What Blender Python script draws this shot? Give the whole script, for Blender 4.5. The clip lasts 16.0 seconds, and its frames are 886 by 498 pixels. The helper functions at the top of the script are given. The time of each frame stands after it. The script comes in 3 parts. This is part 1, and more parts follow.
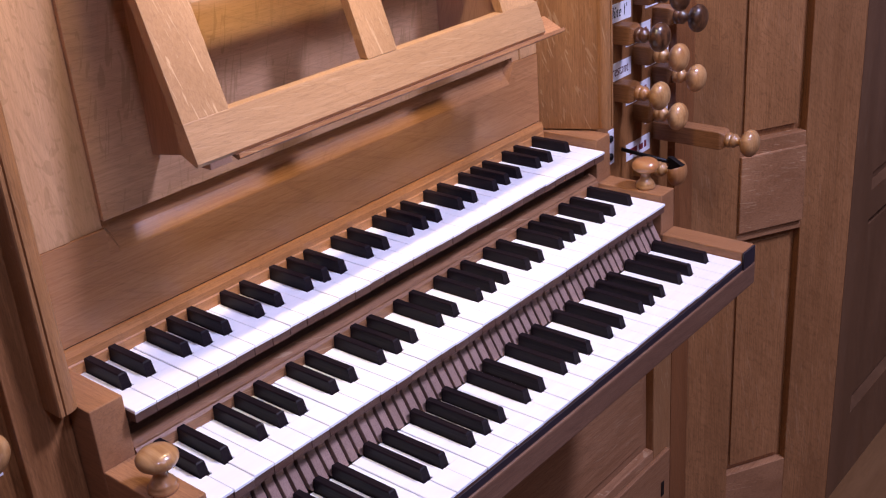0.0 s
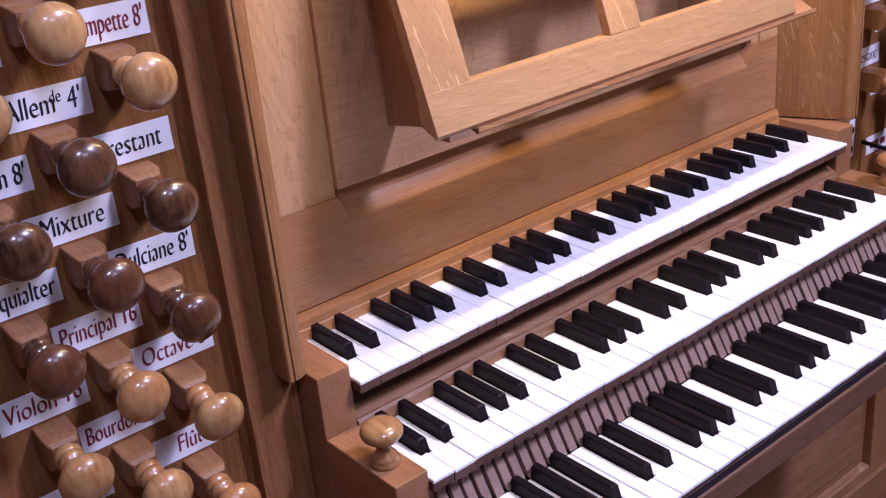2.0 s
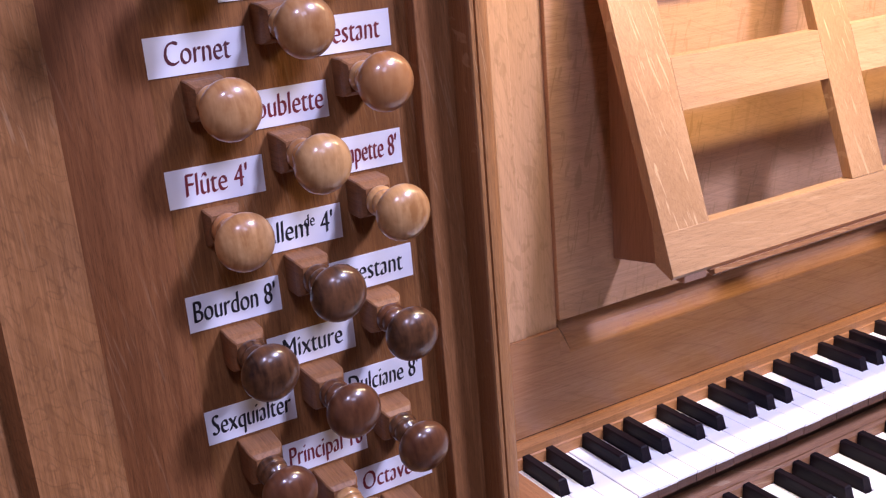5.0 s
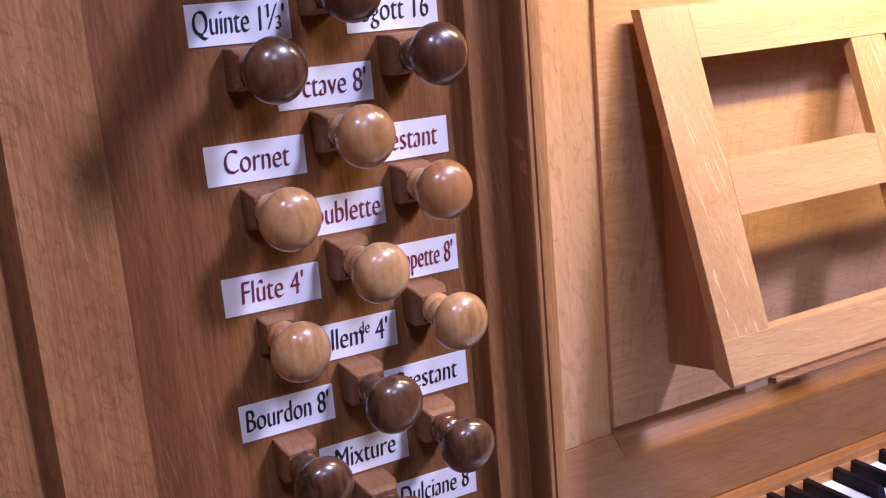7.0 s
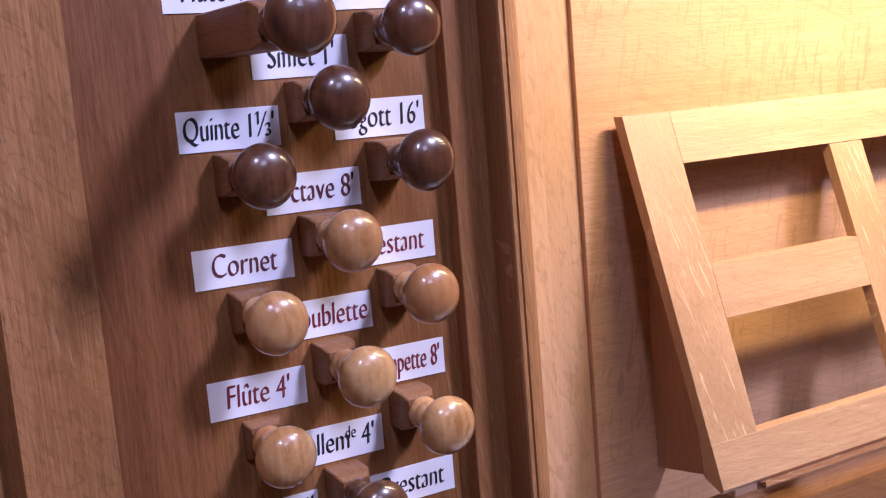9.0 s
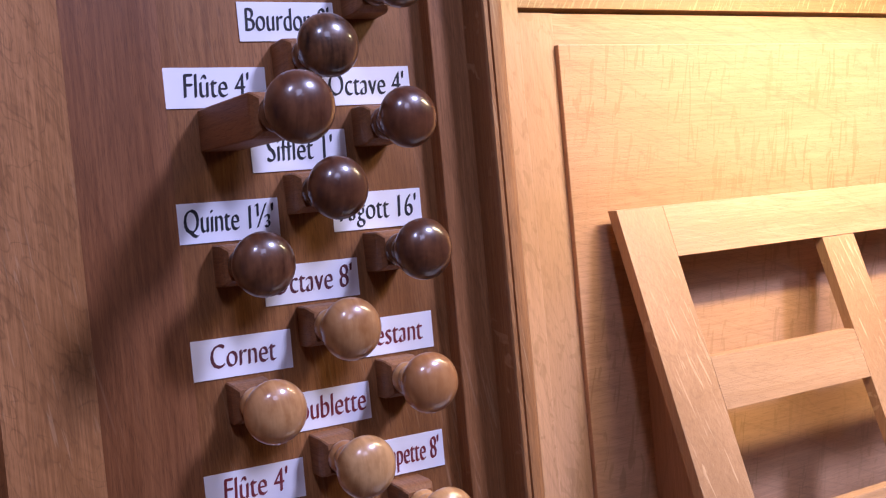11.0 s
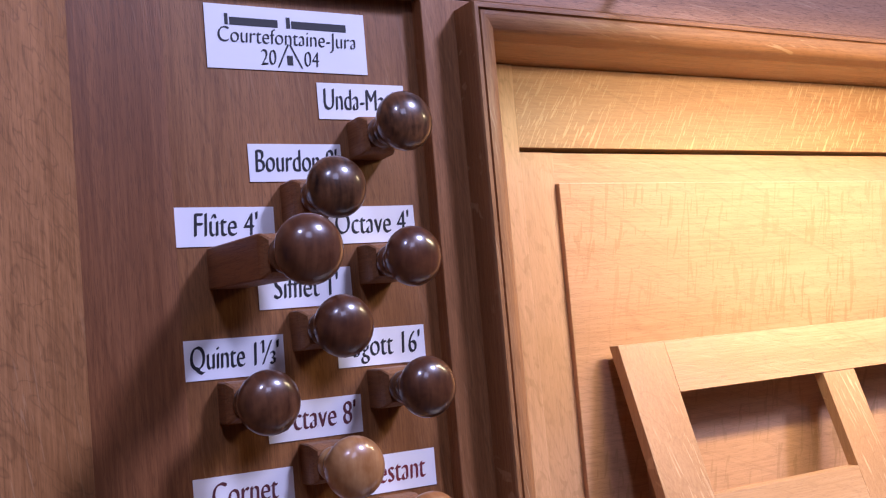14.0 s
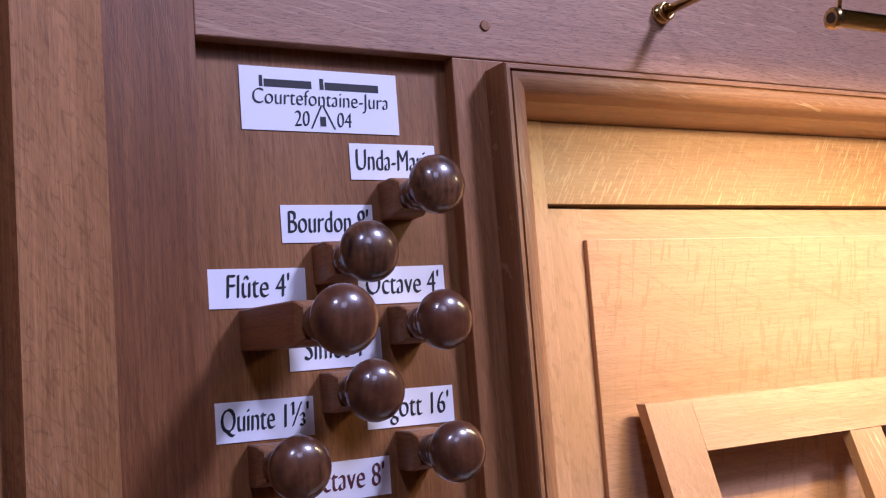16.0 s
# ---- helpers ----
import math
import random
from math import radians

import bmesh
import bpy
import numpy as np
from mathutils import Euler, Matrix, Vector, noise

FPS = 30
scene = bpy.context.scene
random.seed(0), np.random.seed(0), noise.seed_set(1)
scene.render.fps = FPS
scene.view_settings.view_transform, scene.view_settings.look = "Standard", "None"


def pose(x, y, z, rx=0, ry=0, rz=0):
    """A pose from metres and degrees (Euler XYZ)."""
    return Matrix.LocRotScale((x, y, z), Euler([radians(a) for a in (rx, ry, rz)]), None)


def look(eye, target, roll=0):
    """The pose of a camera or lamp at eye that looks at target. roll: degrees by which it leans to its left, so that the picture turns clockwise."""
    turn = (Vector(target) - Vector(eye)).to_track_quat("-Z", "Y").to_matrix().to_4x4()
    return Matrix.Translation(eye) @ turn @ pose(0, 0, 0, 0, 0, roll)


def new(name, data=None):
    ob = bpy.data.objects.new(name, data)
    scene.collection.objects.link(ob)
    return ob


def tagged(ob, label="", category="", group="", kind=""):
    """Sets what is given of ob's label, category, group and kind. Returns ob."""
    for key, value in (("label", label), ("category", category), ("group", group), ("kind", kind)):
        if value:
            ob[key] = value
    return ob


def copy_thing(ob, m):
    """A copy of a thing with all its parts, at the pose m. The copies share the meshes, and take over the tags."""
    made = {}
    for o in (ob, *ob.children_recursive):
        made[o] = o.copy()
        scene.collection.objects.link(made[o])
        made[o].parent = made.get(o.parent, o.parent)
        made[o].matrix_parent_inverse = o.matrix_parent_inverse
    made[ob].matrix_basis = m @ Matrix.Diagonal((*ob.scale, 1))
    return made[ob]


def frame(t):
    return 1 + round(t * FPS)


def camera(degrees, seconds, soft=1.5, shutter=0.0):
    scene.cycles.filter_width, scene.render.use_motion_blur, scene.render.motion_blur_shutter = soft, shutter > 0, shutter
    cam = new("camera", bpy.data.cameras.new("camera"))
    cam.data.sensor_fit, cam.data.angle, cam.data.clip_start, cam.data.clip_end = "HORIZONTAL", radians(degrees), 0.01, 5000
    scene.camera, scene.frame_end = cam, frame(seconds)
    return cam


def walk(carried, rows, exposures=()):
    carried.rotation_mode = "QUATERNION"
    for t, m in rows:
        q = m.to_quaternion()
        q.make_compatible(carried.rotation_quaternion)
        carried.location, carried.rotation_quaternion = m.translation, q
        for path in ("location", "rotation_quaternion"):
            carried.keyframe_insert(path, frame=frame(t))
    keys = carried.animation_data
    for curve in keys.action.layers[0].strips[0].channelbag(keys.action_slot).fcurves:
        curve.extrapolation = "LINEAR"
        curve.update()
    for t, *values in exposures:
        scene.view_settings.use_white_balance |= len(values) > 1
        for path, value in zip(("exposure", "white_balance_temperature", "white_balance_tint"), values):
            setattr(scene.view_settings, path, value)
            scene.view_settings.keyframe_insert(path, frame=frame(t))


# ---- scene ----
cam = camera(44.67, 16.0, soft=1.2)
ROWS = [
    (0.0, -0.4227, -0.7999, 1.4539, -48.23, -24.29, -4.63),
    (0.5, -0.4235, -0.7867, 1.4472, -45.89, -24.27, -5.26),
    (1.0, -0.4229, -0.7715, 1.4422, -42.60, -24.31, -5.74),
    (1.5, -0.4271, -0.7572, 1.4410, -40.03, -24.39, -5.88),
    (2.0, -0.4354, -0.7437, 1.4418, -37.67, -24.29, -5.63),
    (2.5, -0.4450, -0.7324, 1.4447, -35.62, -22.88, -5.54),
    (3.0, -0.4499, -0.7232, 1.4478, -33.72, -22.26, -5.37),
    (3.5, -0.4541, -0.7148, 1.4502, -32.69, -21.70, -4.96),
    (4.0, -0.4610, -0.7056, 1.4540, -31.76, -20.53, -4.97),
    (4.5, -0.4682, -0.6988, 1.4609, -30.30, -19.43, -5.15),
    (7.0, -0.4788, -0.6690, 1.4828, -28.04, -13.61, -4.91),
    (7.5, -0.4793, -0.6680, 1.4848, -28.24, -12.89, -4.79),
    (8.0, -0.4810, -0.6697, 1.4868, -28.49, -11.13, -4.58),
    (8.5, -0.4789, -0.6710, 1.4881, -28.86, -9.73, -4.66),
    (11.0, -0.4840, -0.6786, 1.4654, -29.75, -2.05, -5.31),
    (11.5, -0.4842, -0.6779, 1.4661, -29.77, -0.51, -5.50),
    (12.0, -0.4866, -0.6791, 1.4670, -29.88, 0.65, -5.39),
    (12.5, -0.4886, -0.6813, 1.4677, -30.04, 2.00, -5.15),
    (13.0, -0.4893, -0.6830, 1.4691, -30.04, 2.59, -5.02),
    (13.5, -0.4893, -0.6846, 1.4723, -30.23, 3.18, -4.99),
    (14.0, -0.4915, -0.6849, 1.4770, -30.44, 4.35, -5.00),
    (14.5, -0.4964, -0.6828, 1.4816, -30.49, 5.23, -4.97),
    (15.0, -0.4994, -0.6799, 1.4840, -30.01, 6.19, -4.79),
    (15.5, -0.5013, -0.6795, 1.4910, -29.84, 6.24, -4.66),
    (16.0, -0.5028, -0.6815, 1.5047, -29.93, 5.69, -4.33),
]
walk(cam, [(t, pose(x, y, z, 90 + pitch, 0, yaw) @ pose(0, 0, 0, 0, 0, roll)) for t, x, y, z, yaw, pitch, roll in ROWS],
     exposures=[(0.0, -0.02, 6500, 13), (4.0, 0.22, 6500, 13), (7.0, 0.28, 6450, 13), (8.5, 0.24, 6400, 13), (11.0, 0.02, 6250, 13), (14.0, -0.14, 6200, 13), (16.0, -0.16, 6200, 13)])

# ---- light ----
world = bpy.data.worlds.new("world")
scene.world = world
world.use_nodes = True
world.node_tree.nodes["Background"].inputs[0].default_value = (0.62, 0.55, 0.72, 1)
world.node_tree.nodes["Background"].inputs[1].default_value = 0.005


def area_lamp(name, eye, target, size, power, colour, size_y=None):
    data = bpy.data.lights.new(name, "AREA")
    data.energy, data.color, data.size = power, colour, size
    if size_y:
        data.shape, data.size_y = "RECTANGLE", size_y
    ob = new(name, data)
    ob.matrix_world = look(eye, target)
    return ob


COOL = (0.78, 0.81, 1.36)
area_lamp("room_light_right", (1.13, -1.65, 3.3), (0.25, 0, 1.1), 0.36, 79, COOL)
area_lamp("room_light_left", (-0.72, -1.85, 3.1), (0.2, 0, 1.1), 0.26, 17, COOL)
# added fill from behind the player, no known lamp; lifts the shadows
area_lamp("back_fill_light", (0.2, -3.4, 3.3), (0.4, 0, 1.0), 0.8, 12, COOL)


# ---- materials ----
class Nodes:
    """A node material under construction."""

    def __init__(self, name):
        self.mat = bpy.data.materials.new(name)
        self.mat.use_nodes = True
        self.tree = self.mat.node_tree
        self.bsdf = self.tree.nodes["Principled BSDF"]

    def node(self, kind, **settings):
        n = self.tree.nodes.new(kind)
        for key, value in settings.items():
            if key == "operation":
                n.operation = value
            elif key == "blend_type":
                n.blend_type = value
            elif key == "data_type":
                n.data_type = value
        return n

    def link(self, a, b):
        self.tree.links.new(a, b)

    def math(self, op, a, b=0.0, c=None):
        n = self.node("ShaderNodeMath", operation=op)
        for i, v in enumerate((a, b) if c is None else (a, b, c)):
            if isinstance(v, (int, float)):
                n.inputs[i].default_value = v
            else:
                self.link(v, n.inputs[i])
        return n.outputs[0]

    def coords(self, scale, jitter=3.0):
        """Object coordinates, shifted by a random amount for every object, then scaled."""
        tc, info = self.node("ShaderNodeTexCoord"), self.node("ShaderNodeObjectInfo")
        mul = self.node("ShaderNodeVectorMath", operation="MULTIPLY")
        mul.inputs[1].default_value = (jitter, jitter * 1.7, jitter * 0.6)
        comb = self.node("ShaderNodeCombineXYZ")
        for i in range(3):
            self.link(info.outputs["Random"], comb.inputs[i])
        self.link(comb.outputs[0], mul.inputs[0])
        add = self.node("ShaderNodeVectorMath", operation="ADD")
        self.link(tc.outputs["Object"], add.inputs[0])
        self.link(mul.outputs[0], add.inputs[1])
        sc = self.node("ShaderNodeVectorMath", operation="MULTIPLY")
        self.link(add.outputs[0], sc.inputs[0])
        sc.inputs[1].default_value = scale
        return sc.outputs[0]

    def slanted(self, axis, across, along_scale, across_scale, lean, jitter=3.0):
        """Coordinates along and across the grain, the first leaning by the second."""
        sep, comb = self.node("ShaderNodeSeparateXYZ"), self.node("ShaderNodeCombineXYZ")
        self.link(self.coords((1, 1, 1), jitter), sep.inputs[0])
        a, b = sep.outputs["xyz".index(axis)], sep.outputs["xyz".index(across)]
        if along_scale > across_scale:
            u, v = self.math("ADD", a, self.math("MULTIPLY", b, lean)), b
        else:
            u, v = a, self.math("ADD", b, self.math("MULTIPLY", a, lean))
        rest = ({0, 1, 2} - {"xyz".index(axis), "xyz".index(across)}).pop()
        self.link(self.math("MULTIPLY", u, along_scale), comb.inputs[0])
        self.link(self.math("MULTIPLY", v, across_scale), comb.inputs[1])
        self.link(self.math("MULTIPLY", sep.outputs[rest], 60.0), comb.inputs[2])
        return comb.outputs[0]

    def noise(self, vec, scale=1.0, detail=4.0, rough=0.55, distort=0.0):
        n = self.node("ShaderNodeTexNoise")
        self.link(vec, n.inputs["Vector"])
        n.inputs["Scale"].default_value, n.inputs["Detail"].default_value = scale, detail
        n.inputs["Roughness"].default_value, n.inputs["Distortion"].default_value = rough, distort
        return n.outputs[0]

    def ramp(self, fac, stops):
        n = self.node("ShaderNodeValToRGB")
        self.link(fac, n.inputs[0])
        el = n.color_ramp.elements
        while len(el) < len(stops):
            el.new(0.5)
        for e, (p, c) in zip(el, stops):
            e.position, e.color = p, (*c, 1) if len(c) == 3 else c
        return n.outputs[0]

    def mix(self, fac, a, b, blend="MIX"):
        n = self.node("ShaderNodeMix", data_type="RGBA", blend_type=blend)
        for sock, v in ((n.inputs[0], fac), (n.inputs[6], a), (n.inputs[7], b)):
            if isinstance(v, (int, float)):
                sock.default_value = v
            elif isinstance(v, tuple):
                sock.default_value = (*v, 1)
            else:
                self.link(v, sock)
        return n.outputs[2]

    def bump(self, height, strength, distance=0.001):
        n = self.node("ShaderNodeBump")
        n.inputs["Strength"].default_value, n.inputs["Distance"].default_value = strength, distance
        self.link(height, n.inputs["Height"])
        self.link(n.outputs[0], self.bsdf.inputs["Normal"])

    def done(self, colour=None, rough=0.5, metal=0.0, coat=0.0, spec=0.5):
        b = self.bsdf
        if isinstance(colour, tuple):
            b.inputs["Base Color"].default_value = (*colour, 1)
        elif colour is not None:
            self.link(colour, b.inputs["Base Color"])
        if isinstance(rough, (int, float)):
            b.inputs["Roughness"].default_value = rough
        else:
            self.link(rough, b.inputs["Roughness"])
        b.inputs["Metallic"].default_value, b.inputs["Coat Weight"].default_value = metal, coat
        b.inputs["Coat Roughness"].default_value = 0.09
        b.inputs["Specular IOR Level"].default_value = spec
        return self.mat


def stretch(axis, along, across):
    return tuple(along if a == axis else across for a in "xyz")


def oak(name, axis, dark=(0.255, 0.130, 0.062), light=(0.43, 0.245, 0.128), fleck=0.35, rough=0.42, across="x", cross=False, ray_colour=(0.68, 0.47, 0.27), ray_scale=(230, 42, -0.45), lean=0.35, lines=0.22, pores=0.34):
    """Waxed oak: grain along one axis, open pores, and pale medullary rays where quarter-sawn."""
    m = Nodes(name)
    dark, light = (tuple(c * k for c, k in zip(colour, (1.07, 0.920, 0.83))) for colour in (dark, light))
    big = m.noise(m.coords(stretch(axis, 1.2, 14)), 1.0, 5, 0.6, 0.4)
    fine = m.noise(m.coords(stretch(axis, 16, 520)), 1.0, 4, 0.62, 0.2)
    if lean > 0.5:
        big = m.math("ADD", m.math("MULTIPLY", big, 0.68), m.math("MULTIPLY", m.noise(m.slanted(axis, across, 5, 150, lean, 3), 1.0, 3, 0.5, 0.2), 0.32))
    cloud = m.noise(m.coords((2.5, 2.5, 2.5)), 1.0, 3)
    f = m.math("ADD", m.math("MULTIPLY", big, 0.5), m.math("MULTIPLY", fine, 0.5))
    col = m.ramp(f, [(0.40, dark), (0.50, tuple((a + b) / 2 for a, b in zip(dark, light))), (0.60, light)])
    col = m.mix(m.ramp(cloud, [(0.35, (0, 0, 0)), (0.7, (1, 1, 1))]), col, m.mix(0.45, col, tuple(c * 0.82 for c in dark)))
    # slow change of tone from growth to growth
    band = m.noise(m.coords(stretch(axis, 0.7, 9)), 1.0, 2, 0.5, 0.6)
    col = m.mix(m.math("MULTIPLY", m.ramp(band, [(0.40, (0, 0, 0)), (0.66, (1, 1, 1))]), 0.40), col, tuple(c * 0.80 for c in dark))
    # growth lines: thin, wandering, a little aslant to the board
    line = m.noise(m.slanted(axis, across, 3.0, 34, lean, 4), 1.0, 2, 0.5, 0.5)
    near = m.math("ABSOLUTE", m.math("SUBTRACT", m.math("FRACT", m.math("MULTIPLY", line, 7.0)), 0.5))
    col = m.mix(m.math("MULTIPLY", m.ramp(near, [(0.0, (1, 1, 1)), (0.10, (0, 0, 0))]), lines), col, tuple(c * 0.5 for c in dark))
    # pores: short dark streaks
    pore = m.noise(m.coords(stretch(axis, 95, 1500)), 1.0, 2, 0.5)
    pore_mask = m.ramp(pore, [(0.38, (1, 1, 1)), (0.45, (0, 0, 0))])
    col = m.mix(m.math("MULTIPLY", pore_mask, pores), col, tuple(c * 0.42 for c in dark))
    if fleck:
        ray = m.noise(m.slanted(axis, across, *((*ray_scale, 5) if cross else (20, 420, 0.16, 5))), 1.0, 1.5, 0.5, 0.9)
        zone = m.noise(m.coords((5, 5, 5), 2), 1.0, 2)
        ray_mask = m.math("MULTIPLY", m.ramp(ray, [(0.585, (0, 0, 0)), (0.635, (1, 1, 1))] if cross else [(0.63, (0, 0, 0)), (0.67, (1, 1, 1))]), m.ramp(zone, [(0.30, (0.25, 0.25, 0.25)), (0.52, (1, 1, 1))] if cross else [(0.42, (0, 0, 0)), (0.58, (1, 1, 1))]))
        col = m.mix(m.math("MULTIPLY", ray_mask, fleck), col, ray_colour)
    m.bump(m.math("ADD", m.math("MULTIPLY", fine, 0.5), m.math("MULTIPLY", pore_mask, -0.8)), 0.22, 0.0004)
    rough_var = m.math("ADD", rough, m.math("MULTIPLY", m.math("SUBTRACT", big, 0.5), 0.25))
    return m.done(col, rough_var, spec=0.4)


def turned_wood(name, dark, light, swirl, ruddy):
    """Polished turned wood: rings about the spindle, faint grain, some pieces redder than others."""
    m = Nodes(name)
    big = m.noise(m.coords((30, 12, 30), 1.0), 1.0, 3, 0.5, swirl)
    fine = m.noise(m.coords((260, 50, 260), 1.0), 1.0, 3, 0.5)
    streak = m.noise(m.coords((210, 14, 45), 1.0), 1.0, 3, 0.55, 0.5)
    info = m.node("ShaderNodeObjectInfo")
    f = m.math("ADD", m.math("MULTIPLY", big, 0.42), m.math("ADD", m.math("MULTIPLY", streak, 0.43), m.math("MULTIPLY", fine, 0.15)))
    col = m.ramp(f, [(0.38, dark), (0.60, light)])
    redness = m.math("FRACT", m.math("MULTIPLY", info.outputs["Random"], 7.31))
    col = m.mix(m.math("MULTIPLY", m.ramp(redness, [(0.45, (0, 0, 0)), (0.9, (1, 1, 1))]), 0.55), col, ruddy)
    shade = m.math("ADD", 0.84, m.math("MULTIPLY", info.outputs["Random"], 0.34))
    bright = m.node("ShaderNodeVectorMath", operation="SCALE")
    m.link(col, bright.inputs[0])
    m.link(shade, bright.inputs[3])
    m.bump(fine, 0.03, 0.0003)
    return m.done(bright.outputs[0], 0.30, coat=0.75)


OAK_X = oak("oak_grain_x", "x", across="z")
OAK_Z = oak("oak_grain_z", "z", (0.25, 0.128, 0.052), (0.42, 0.236, 0.106))
JAMB_OAK = oak("oak_stop_jamb", "z", (0.192, 0.085, 0.029), (0.405, 0.202, 0.076), 0.12)
STILE_OAK = oak("oak_inner_stile", "z", (0.235, 0.110, 0.042), (0.430, 0.224, 0.096), 0.12)
PALE_Z = oak("pale_oak_z", "z", (0.36, 0.230, 0.122), (0.50, 0.338, 0.192), 0.6, 0.36, pores=0.2)
PALE_X = oak("pale_oak_x", "x", (0.36, 0.235, 0.128), (0.49, 0.338, 0.198), 0.2, 0.36, "z", pores=0.2)
PALE_STILE = oak("pale_oak_stile", "z", (0.43, 0.280, 0.150), (0.57, 0.392, 0.228), 0.4, 0.34, cross=True, ray_colour=(0.30, 0.165, 0.07), ray_scale=(60, 90, 0.2), pores=0.2)
PANEL_OAK = oak("oak_back_panel", "x", (0.35, 0.205, 0.105), (0.50, 0.315, 0.172), 0.55, 0.36, "z", True, (0.68, 0.48, 0.28), (430, 48, -0.62), pores=0.2)
FIELD_OAK = oak("oak_field", "x", (0.42, 0.262, 0.145), (0.57, 0.380, 0.222), 0.55, 0.32, "z", True, (0.30, 0.165, 0.07), (150, 25, -0.22), pores=0.22)
RAIL_OAK = oak("oak_bottom_rail", "x", (0.300, 0.158, 0.074), (0.43, 0.245, 0.124), 0.0, 0.20, "z", pores=0.15)
CHEEK_OAK = oak("oak_cheek", "y", (0.27, 0.140, 0.066), (0.41, 0.225, 0.112), 0.05)
ORANGE_X = oak("honey_oak_x", "x", (0.36, 0.175, 0.065), (0.50, 0.27, 0.115), 0.0)
FRONT_OAK = oak("oak_case_front", "z", (0.235, 0.115, 0.045), (0.430, 0.226, 0.096), 0.15, lean=0.95, lines=0.42)
RED_OAK = oak("reddish_oak", "z", (0.172, 0.070, 0.026), (0.315, 0.143, 0.056), 0.1)
# darker copies of the case oak, with shade put into the colour
SHADE_OAK = oak("shaded_oak", "z", (0.16, 0.085, 0.045), (0.26, 0.145, 0.078), 0.1)
SHADE_X = oak("shaded_oak_x", "x", (0.13, 0.070, 0.045), (0.21, 0.120, 0.075), 0.1, across="z")
# outer side fronts: the lack of light there is put into the colour
SIDE_OAK = oak("shaded_oak_side", "z", (0.125, 0.066, 0.033), (0.200, 0.112, 0.058), 0.1)
DESK_SIDE = oak("oak_desk_side", "z", (0.32, 0.200, 0.135), (0.44, 0.285, 0.195), 0.0, 0.36, "y", pores=0.15)
SHANK = oak("shank_oak", "y", (0.20, 0.098, 0.042), (0.33, 0.175, 0.080), 0.0, 0.5)
LIGHT_KNOB = turned_wood("pale_turned_wood", (0.33, 0.148, 0.050), (0.57, 0.315, 0.130), 0.8, (0.34, 0.118, 0.037))
DARK_KNOB = turned_wood("dark_turned_wood", (0.020, 0.007, 0.003), (0.165, 0.070, 0.030), 1.2, (0.095, 0.028, 0.012))


def ivory(name):
    m = Nodes(name)
    n = m.noise(m.coords((9, 60, 60)), 1.0, 3)
    col = m.ramp(n, [(0.3, (0.84, 0.84, 0.83)), (0.7, (0.91, 0.91, 0.905))])
    return m.done(col, 0.28)


def ebony(name):
    m = Nodes(name)
    n = m.noise(m.coords((500, 20, 500)), 1.0, 3)
    col = m.ramp(n, [(0.3, (0.006, 0.004, 0.006)), (0.7, (0.016, 0.010, 0.012))])
    m.bump(n, 0.05, 0.0003)
    return m.done(col, 0.45, spec=0.11)


def plain(name, colour, rough=0.5, metal=0.0, vary=0.12, scale=40):
    m = Nodes(name)
    n = m.noise(m.coords((scale, scale, scale)), 1.0, 4)
    a, b = (tuple(c * k for c in colour) for k in (1 - vary, 1 + vary))
    return m.done(m.ramp(n, [(0.3, a), (0.7, b)]), rough, metal)


IVORY, EBONY = ivory("white_key_covering"), ebony("black_key_wood")
KEY_WOOD = oak("key_front_wood", "x", (0.10, 0.052, 0.038), (0.17, 0.092, 0.062), 0.0)
STICKER_WOOD = oak("sticker_wood", "z", (0.30, 0.205, 0.165), (0.40, 0.285, 0.235), 0.0, 0.6)
CARD = plain("label_card", (0.83, 0.81, 0.83), 0.55, 0, 0.02)
INK_BLACK = plain("black_ink", (0.010, 0.008, 0.010), 0.6, 0, 0.05)
INK_RED = plain("red_ink", (0.190, 0.020, 0.024), 0.6, 0, 0.08)
INK_BROWN = plain("brown_red_ink", (0.105, 0.018, 0.024), 0.6, 0, 0.08)
IRON = plain("black_iron", (0.012, 0.011, 0.013), 0.45, 0.6)
BRASS = plain("polished_brass", (0.70, 0.50, 0.20), 0.22, 1.0, 0.08)
SLIP = plain("near_black_wood", (0.020, 0.014, 0.020), 0.5, 0, 0.2)
DARK_BRASS = plain("darker_brass", (0.34, 0.28, 0.15), 0.20, 1.0, 0.12)
MATT_BLACK = plain("matt_black", (0.012, 0.010, 0.010), 0.95, 0)
PLASTER = plain("room_plaster", (0.20, 0.18, 0.18), 0.9, 0, 0.06, 3)
FLOOR_WOOD = oak("floor_boards", "x", (0.15, 0.080, 0.034), (0.22, 0.125, 0.056), 0.0, 0.4)


# ---- mesh helpers ----
def thing(name, at, label, category, group="", kind=""):
    ob = new(name)
    ob.location = at
    ob.empty_display_size = 0.02
    return tagged(ob, label, category, group, kind)


def link_mesh(name, bm, mat):
    me = bpy.data.meshes.new(name)
    bm.normal_update()
    bm.to_mesh(me)
    bm.free()
    for m in mat if isinstance(mat, (list, tuple)) else [mat]:
        me.materials.append(m)
    return new(name, me)


def under(ob, parent):
    """Parent without moving: the meshes are modelled in the world's metres."""
    ob.parent = parent
    chain = Matrix.Translation(parent.location)
    if parent.parent:
        chain = Matrix.Identity(4) if parent.type == "MESH" else chain
    if parent.type == "MESH":
        ob.matrix_parent_inverse = Matrix.Identity(4)
    else:
        ob.matrix_parent_inverse = chain.inverted()
    return ob


def part(name, bm, mat, parent, label=""):
    ob = link_mesh(name, bm, mat)
    under(ob, parent)
    return tagged(ob, label)


